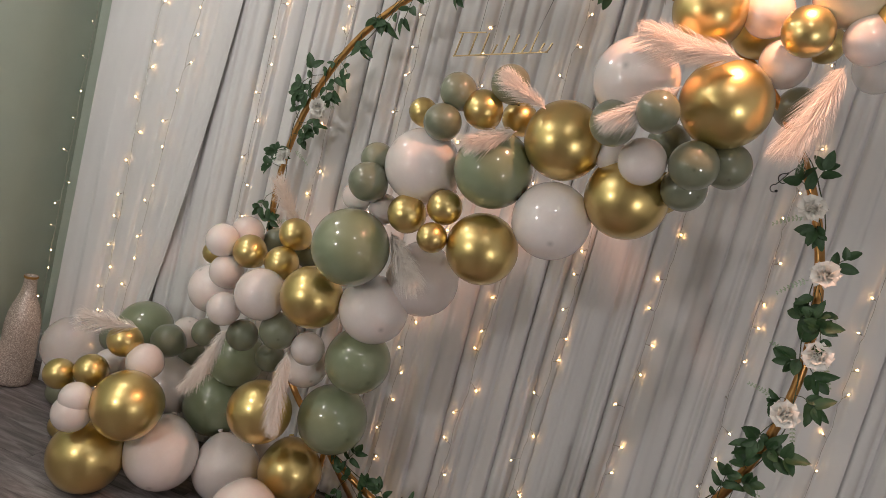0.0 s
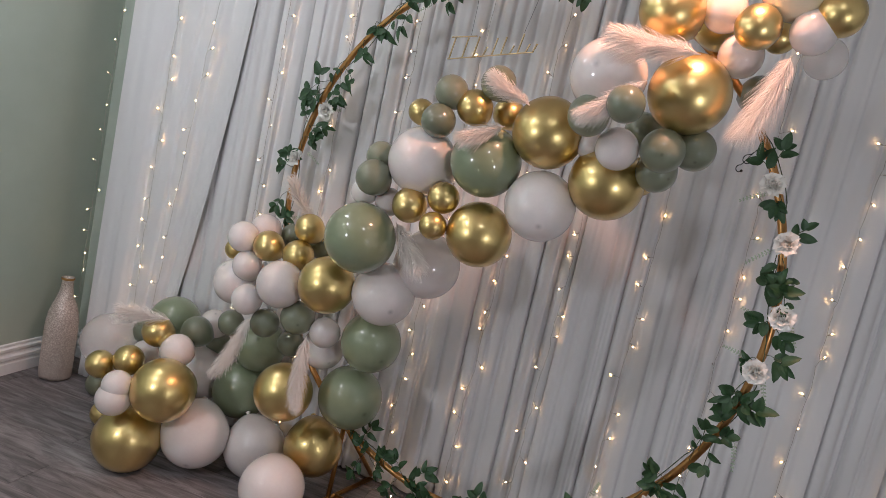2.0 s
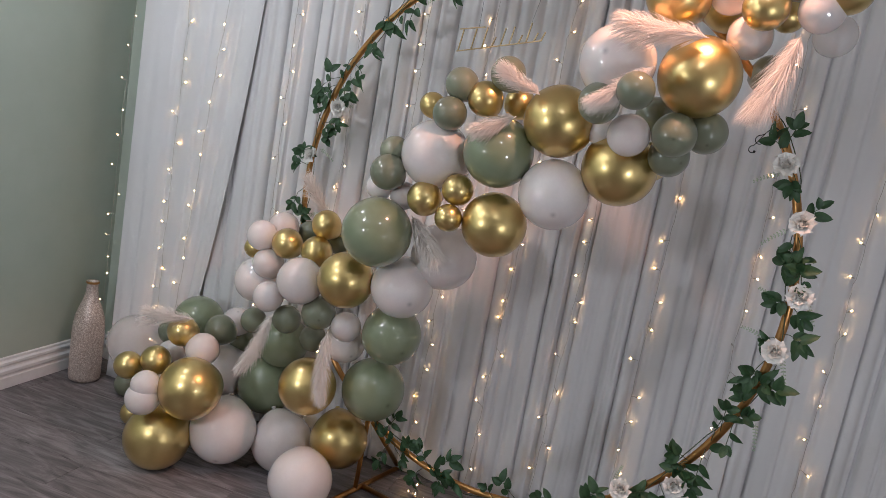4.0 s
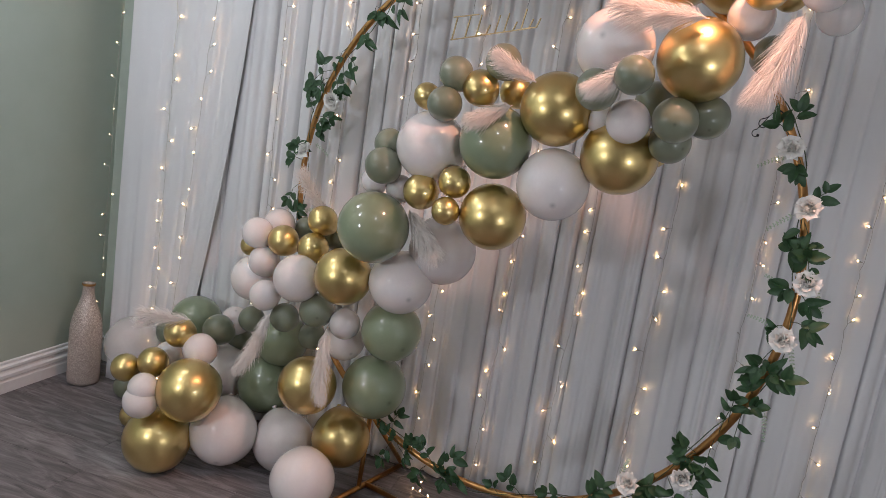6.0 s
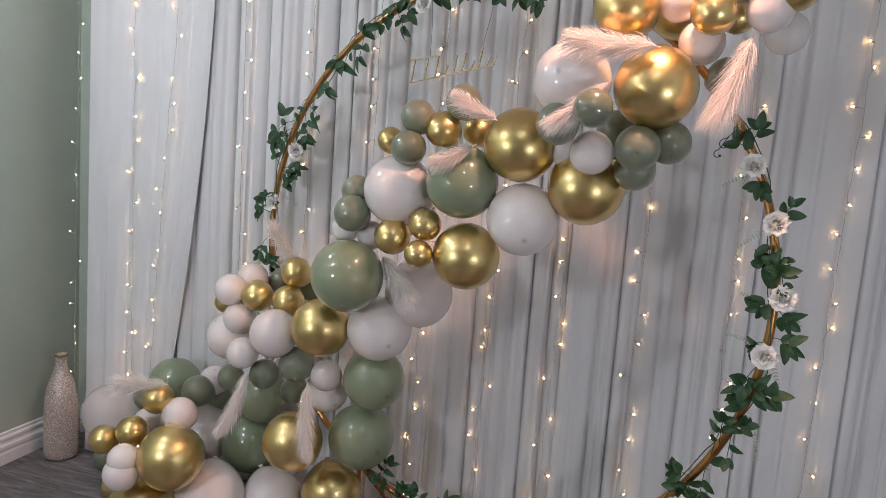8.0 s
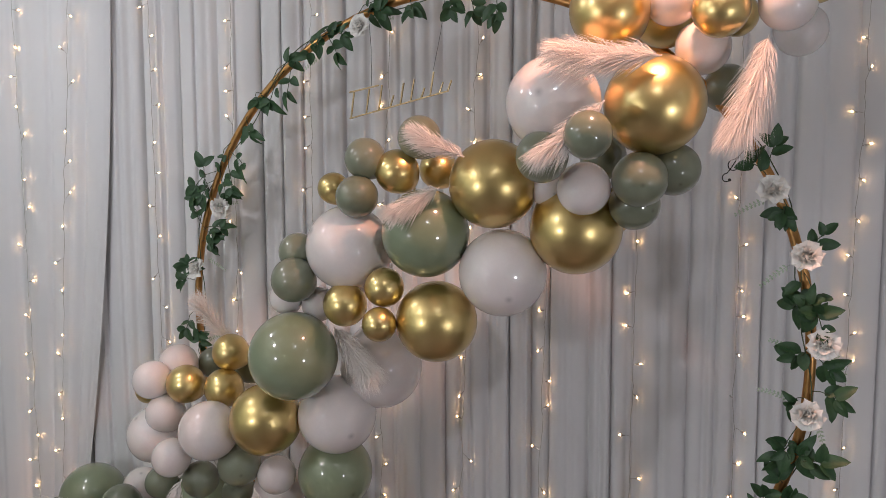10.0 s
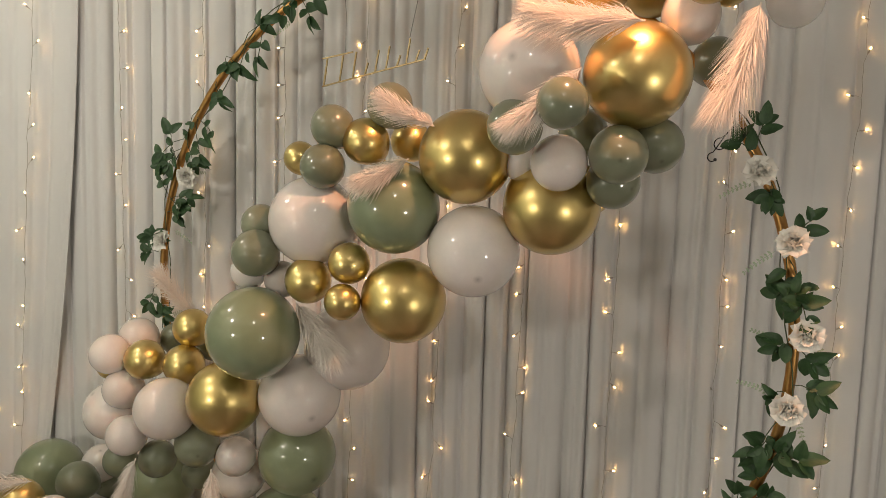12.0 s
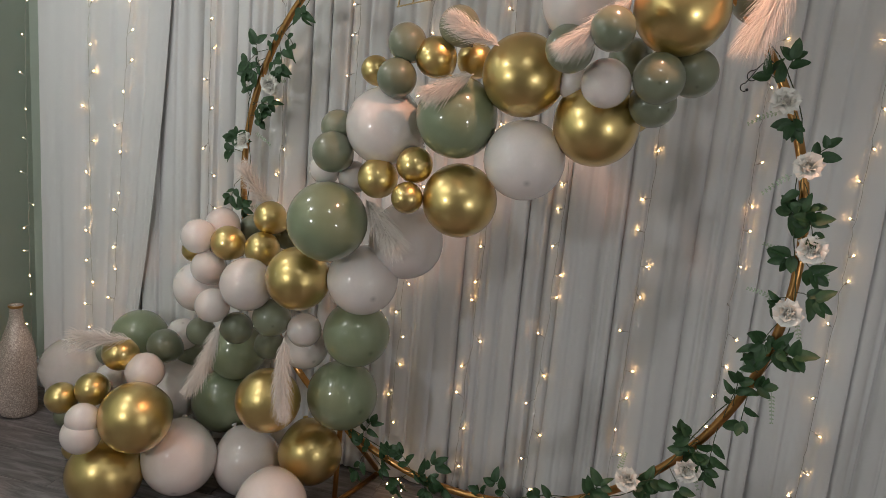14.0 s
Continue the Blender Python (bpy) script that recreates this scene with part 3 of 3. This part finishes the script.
PETALS = [petal_mesh(0.030, 0.028, 0.0), petal_mesh(0.040, 0.036, 0.2), petal_mesh(0.050, 0.044, 0.4)]


def rose(deg, r, size=0.68):
    count[0] += 1
    rnd = random.Random(count[0] + 500)
    at = on_hoop(deg, r, 0.045) - HOOP
    facing = (OUT + Vector((rnd.uniform(-0.5, 0.5), 0, rnd.uniform(-0.3, 0.5)))).normalized()
    q = facing.to_track_quat("Z", "Y").to_matrix().to_4x4()
    flower = part("rose", lathe([(0, 0.012), (0.007, 0.008), (0.009, 0.0), (0.006, -0.012), (0, -0.016)], 10), PETAL, vine, "cream silk rose")
    flower.matrix_local = Matrix.Translation(at) @ q @ Matrix.Diagonal((size, size, size, 1))
    for ring, n in ((0, 7), (1, 9), (2, 10)):
        for k in range(n):
            a = 2 * math.pi * (k + 0.5 * ring) / n + rnd.uniform(-0.2, 0.2)
            p = part("petal", PETALS[ring], PETAL, flower)
            tilt = (2, 20, 42)[ring] + rnd.uniform(-14, 14)
            p.matrix_local = Matrix.Rotation(a, 4, "Z") @ Matrix.Translation((0, 0.004 + 0.003 * ring, -0.010)) @ Matrix.Rotation(radians(-tilt), 4, "X")


def fern(deg, r, way):
    """A pale sprig of tiny paired leaflets."""
    count[0] += 1
    rnd = random.Random(count[0] + 900)
    at = on_hoop(deg, r, 0.0) - HOOP
    d = (ACROSS * math.cos(radians(way)) + Vector((0, 0, math.sin(radians(way)))) - OUT * 0.1).normalized()
    side = d.cross(OUT).normalized()
    pts = [at + d * 0.075 * t + Vector((0, 0, -0.012 * t * t)) for t in (k / 8 for k in range(9))]
    bm = tube(pts, 0.0007, 5)
    for k in range(1, 9):
        for e in (-1, 1):
            p = pts[k]
            g = (side * e + d * 0.6 + OUT * rnd.uniform(-0.2, 0.3)).normalized()
            w = g.cross(OUT).normalized() * 0.0028
            l = g * (0.012 - 0.0007 * k)
            v = [bm.verts.new(q) for q in (p, p + l * 0.5 + w, p + l, p + l * 0.5 - w)]
            bm.faces.new(v)
    part("fern", bm, FERN, vine, "pale green fern sprig")


for a in range(104, 190, 14):
    sprig(a + 2.5 * math.sin(a), HOOP_R + 0.03 * math.sin(a * 1.7), 0.85)
for a in range(-118, 30, 14):
    sprig(a + 3 * math.sin(a), HOOP_R + 0.03 * math.sin(a * 2.3), 0.8)
for a, r, w in ((24, 0.95, 200), (14, 0.95, 215), (3, 1.01, -60), (1, 0.95, 150), (-8, 1.0, -70), (-6, 0.94, 160), (-20, 1.03, -80), (-38, 1.0, -60), (158, 0.93, 20), (170, 0.94, -20), (-172, 0.95, 30), (118, 0.93, 200), (105, 0.95, 10), (-50, 0.93, 80)):
    fern(a, r, w)


sprig(113, 0.98)
sprig(113, 0.90)
sprig(102, 0.96)
sprig(124, 0.98)
sprig(126, 0.89)
sprig(133, 0.98)
sprig(139, 0.93)
sprig(152, 1.04)
sprig(156, 1.00)
sprig(151, 0.87)
sprig(162, 0.89)
sprig(166, 0.90)
sprig(175, 1.04)
sprig(171, 0.99)
sprig(164, 0.91)
sprig(155, 1.04)
sprig(158, 1.04)
sprig(153, 0.90)
sprig(146, 0.89)
sprig(130, 0.91)
sprig(111, 0.94)
sprig(117, 0.94)
sprig(103, 0.96)
sprig(95, 0.93)
sprig(84, 0.92)
sprig(-176, 1.01)
sprig(-172, 0.97)
sprig(88, 0.93)
sprig(79, 0.91)
sprig(29, 0.96)
sprig(30, 1.02)
sprig(21, 0.97)
sprig(17, 1.04)
sprig(9, 0.96)
sprig(10, 0.99)
sprig(6, 1.00)
sprig(8, 0.98)
sprig(7, 0.99)
sprig(1, 0.95)
sprig(-0, 1.01)
sprig(-4, 1.03)
sprig(-12, 0.95)
sprig(-13, 1.01)
sprig(-13, 0.94)
sprig(-13, 1.03)
sprig(-21, 0.94)
sprig(-20, 1.00)
sprig(-34, 0.93)
sprig(-35, 0.98)
sprig(-18, 0.96)
sprig(-33, 1.02)
sprig(-25, 1.01)
sprig(-36, 1.04)
sprig(-54, 0.93)
sprig(-48, 0.99)
sprig(-57, 0.95)
sprig(-80, 0.94)
sprig(-93, 0.96)
sprig(-92, 0.88)
sprig(-103, 0.91)
sprig(-108, 1.06)
sprig(-44, 0.99)
sprig(-41, 1.04)
sprig(-66, 0.93)
sprig(-76, 0.89)
sprig(-99, 0.90)
sprig(-95, 0.94)
sprig(-110, 0.86)
sprig(-104, 0.99)
sprig(-99, 1.04)
sprig(-88, 0.95)
sprig(-109, 0.94)
rose(106, 0.93)
rose(157, 0.89)
rose(25, 0.97)
rose(15, 0.99)
rose(3, 1.00)
rose(-7, 0.98)
rose(172, 0.95)
rose(-38, 1.01)
rose(-48, 0.95)


# ---- pampas plumes ----
def plume(a, b, width, dense=1.0, seed=[0]):
    """A dried grass plume from its stalk end a to its tip b: a bowed stem with hundreds of fine hanging hairs."""
    seed[0] += 1
    rnd = random.Random(seed[0])
    a, b = Vector(a), Vector(b)
    d = b - a
    length = d.length
    ob = thing("pampas_plume", a, "cream pampas grass plume tucked between the balloons", "pampas grass", "pampas plumes")
    sag = Vector((0, -0.2, -1)).cross(d).cross(d).normalized() * (-0.06 * length)
    stem = [d * 0.85 * t + sag * math.sin(math.pi * t) for t in (k / 10 for k in range(11))]
    part("stem", tube(stem, [0.0018 - 0.0012 * k / 10 for k in range(11)], 6), FROND, ob)
    bm = bmesh.new()
    dn = d.normalized()
    p1 = dn.orthogonal().normalized()
    p2 = dn.cross(p1)
    for k in range(int((750 + 4200 * length) * dense)):
        t = rnd.random() ** 0.9
        root = d * (0.02 + 0.76 * t) + sag * math.sin(math.pi * 0.85 * t)
        ang = rnd.uniform(0, 2 * math.pi)
        out = p1 * math.cos(ang) + p2 * math.sin(ang)
        full = 0.35 + 0.65 * math.sin(math.pi * min(1.0, 0.12 + 0.80 * t)) ** 0.8
        reach = min(width * full * rnd.uniform(0.7, 1.5), length * (1.04 - 0.78 * t))
        go = (dn + out * rnd.uniform(0.2, 1.0)).normalized()
        side = go.cross(Vector((rnd.uniform(-1, 1), rnd.uniform(-1, 1), rnd.uniform(-1, 1)))).normalized()
        w = rnd.uniform(0.0006, 0.0012)
        mid = root + go * reach * 0.55
        end = root + go * reach * 0.9 + dn * reach * 0.15 + Vector((0, 0, -0.14 * reach))
        v = [bm.verts.new(root - side * w), bm.verts.new(root + side * w), bm.verts.new(mid + side * w * 0.8), bm.verts.new(mid - side * w * 0.8), bm.verts.new(end)]
        bm.faces.new((v[0], v[1], v[2], v[3]))
        bm.faces.new((v[3], v[2], v[4]))
    tagged(part("fronds", bm, HAIR, ob), kind="stuff")
    return ob


plume((0.813, 2.60, 1.879), (0.546, 2.55, 1.901), 0.072)
plume((0.698, 2.57, 1.787), (0.520, 2.52, 1.646), 0.052)
plume((1.033, 2.66, 1.924), (0.932, 2.62, 1.660), 0.076)
plume((0.378, 2.74, 1.680), (0.235, 2.70, 1.759), 0.050)
plume((0.307, 2.79, 1.607), (0.175, 2.70, 1.540), 0.052)
plume((-0.028, 2.94, 1.214), (0.142, 2.86, 1.076), 0.070)
plume((-0.518, 2.94, 0.729), (-0.627, 2.86, 0.452), 0.052)
plume((-0.276, 2.93, 0.726), (-0.210, 2.84, 0.433), 0.056)
plume((-0.443, 3.16, 1.101), (-0.560, 3.10, 1.290), 0.070, 0.4)
plume((-0.874, 2.95, 0.615), (-1.071, 2.85, 0.640), 0.070, 0.4)


# ---- glitter bottle ----
bottle = thing("bottle_vase", (-1.75, 3.335, 0.0), "tall champagne glitter bottle vase on the floor by the wall", "vase")
part("body", lathe([(0, 0.002), (0.062, 0.002), (0.071, 0.008), (0.074, 0.03), (0.074, 0.25), (0.072, 0.29), (0.066, 0.33), (0.054, 0.37), (0.041, 0.402), (0.033, 0.43), (0.0275, 0.455), (0.0265, 0.49), (0.0295, 0.502), (0.028, 0.507), (0.022, 0.506), (0.021, 0.43), (0.04, 0.34), (0.062, 0.24), (0.062, 0.03), (0, 0.02)], 48), GLITTER, bottle)
part("rim", lathe([(0.0235, 0.504), (0.0285, 0.5075), (0.0305, 0.505), (0.0305, 0.498), (0.0285, 0.496)], 32), GOLD_TUBE, bottle, "gold edged rim")

# ---- hanging sign, its lettering as plain bars ----
sign = thing("hanging_sign", (0.105, 3.145, 1.865), "gold acrylic lettered sign hanging from the hoop on thin wires", "sign")


def on_sign(s, h):
    return ACROSS * s + Vector((0, 0, h))


def bar(s0, h0, s1, h1, w=0.004):
    bm = bmesh.new()
    a, b = on_sign(s0, h0), on_sign(s1, h1)
    d = (b - a).normalized()
    side = d.cross(OUT).normalized() * w * 0.5
    thick = OUT * 0.0022
    vs = [bm.verts.new(p + e * side + f * thick) for f in (-1, 1) for p, e in ((a, -1), (a, 1), (b, 1), (b, -1))]
    for f in ((0, 1, 2, 3), (7, 6, 5, 4), (0, 4, 5, 1), (1, 5, 6, 2), (2, 6, 7, 3), (3, 7, 4, 0)):
        bm.faces.new([vs[i] for i in f])
    bmesh.ops.recalc_face_normals(bm, faces=bm.faces)
    part("bar", bm, SIGN, sign, smooth=False)


bar(-0.165, -0.045, 0.175, 0.020)
bar(-0.165, 0.035, -0.06, 0.050)
for s, lo, hi in ((-0.16, -0.045, 0.035), (-0.105, -0.034, 0.042), (-0.06, -0.026, 0.050), (-0.02, -0.018, 0.018), (0.015, -0.011, 0.052), (0.05, -0.004, 0.060), (0.085, 0.002, 0.034), (0.115, 0.008, 0.078), (0.145, 0.014, 0.046), (0.172, 0.018, 0.05)):
    bar(s, lo, s + 0.012, hi)
for s, h, deg in ((-0.085, 0.05, 105.0), (0.125, 0.08, 89.5)):
    a = sign.location + on_sign(s, h)
    b = on_hoop(deg)
    part("wire", tube([a - sign.location, (a.lerp(b, 0.5) - sign.location) + Vector((0.004, 0, 0)), b - sign.location], 0.0007, 5), KNOT, sign)

# ---- curled wire end on the hoop ----
curl = thing("wire_twist", on_hoop(31), "black curled wire end twisted on the hoop", "wire")


def curled(reach, drop, turns, r):
    """A wire that leaves the hoop sideways and ends in a small open curl with a bead."""
    pts = [ACROSS * (-reach * t) + Vector((0, 0, drop * t * t + 0.008 * math.sin(5 * t))) + OUT * 0.02 for t in (k / 14 for k in range(15))]
    mid = pts[-1] + Vector((0, 0, -r))
    for k in range(1, 19):
        a = math.pi / 2 + 2 * math.pi * turns * k / 18
        pts.append(mid + (ACROSS * math.cos(a) + Vector((0, 0, math.sin(a)))) * r * (1 - 0.02 * k))
    part("curl", tube(pts, 0.0013, 6), KNOT, curl)
    part("bead", lathe([(0, 0.004), (0.003, 0.003), (0.004, 0), (0.003, -0.003), (0, -0.004)], 10), KNOT, curl).location = pts[-1]


curled(0.045, -0.012, 0.75, 0.015)
curled(0.060, -0.045, 0.65, 0.012)

# ---- loose end of the fairy lights on the floor by the stand ----
floor_tail = thing("string_light", (-0.06, 3.30, 0), "warm white fairy light string end lying on the floor", "string lights", "fairy light strings")
rnd = random.Random(77)
pts = [Vector((0.34 * t + 0.05 * math.sin(9 * t), 0.07 * math.sin(5 * t + 1), 0.006 + 0.05 * (1 - t) * abs(math.sin(7 * t)))) for t in (k / 40 for k in range(41))]
part("wire", tube(pts, 0.0009, 5), WIRE, floor_tail)
for k in range(2, 40, 4):
    end = pts[k] + Vector((rnd.uniform(-0.02, 0.02), rnd.uniform(-0.02, 0.0), 0.012))
    part("twig", tube([pts[k], end], 0.0008, 5), WIRE, floor_tail)
    le = part("bulb", led_mesh, LED, floor_tail)
    le.location = end

# ---- floor ----
floor = new("floor", mesh_of("floor", box(bmesh.new(), WEST, EAST, SOUTH, NORTH, -0.1, -0.004), plain("floor_gap", (0.012, 0.011, 0.011), (0.03, 0.027, 0.026), 30, 0.8), False))
tagged(floor, "grey wood-look plank floor", "floor", kind="structure")
PLANK_W, PLANK_L = 0.182, 1.22
PLANKS = {}


def plank_mesh(length):
    key = round(length, 3)
    if key not in PLANKS:
        PLANKS[key] = mesh_of("plank", box(bmesh.new(), 0, length - 0.0015, 0, PLANK_W - 0.0015, -0.0035, 0.0, 0.0008), PLANK, False)
    return PLANKS[key]


row, y = 0, NORTH - PLANK_W
while y > SOUTH:
    x = WEST - (row * 0.47 % 1.0) * PLANK_L
    while x < EAST:
        x0, x1 = max(x, WEST), min(x + PLANK_L, EAST)
        if x1 - x0 > 0.03:
            p = part("plank", plank_mesh(x1 - x0), PLANK, floor)
            p.location = (x0, y, 0)
        x += PLANK_L
    y -= PLANK_W
    row += 1
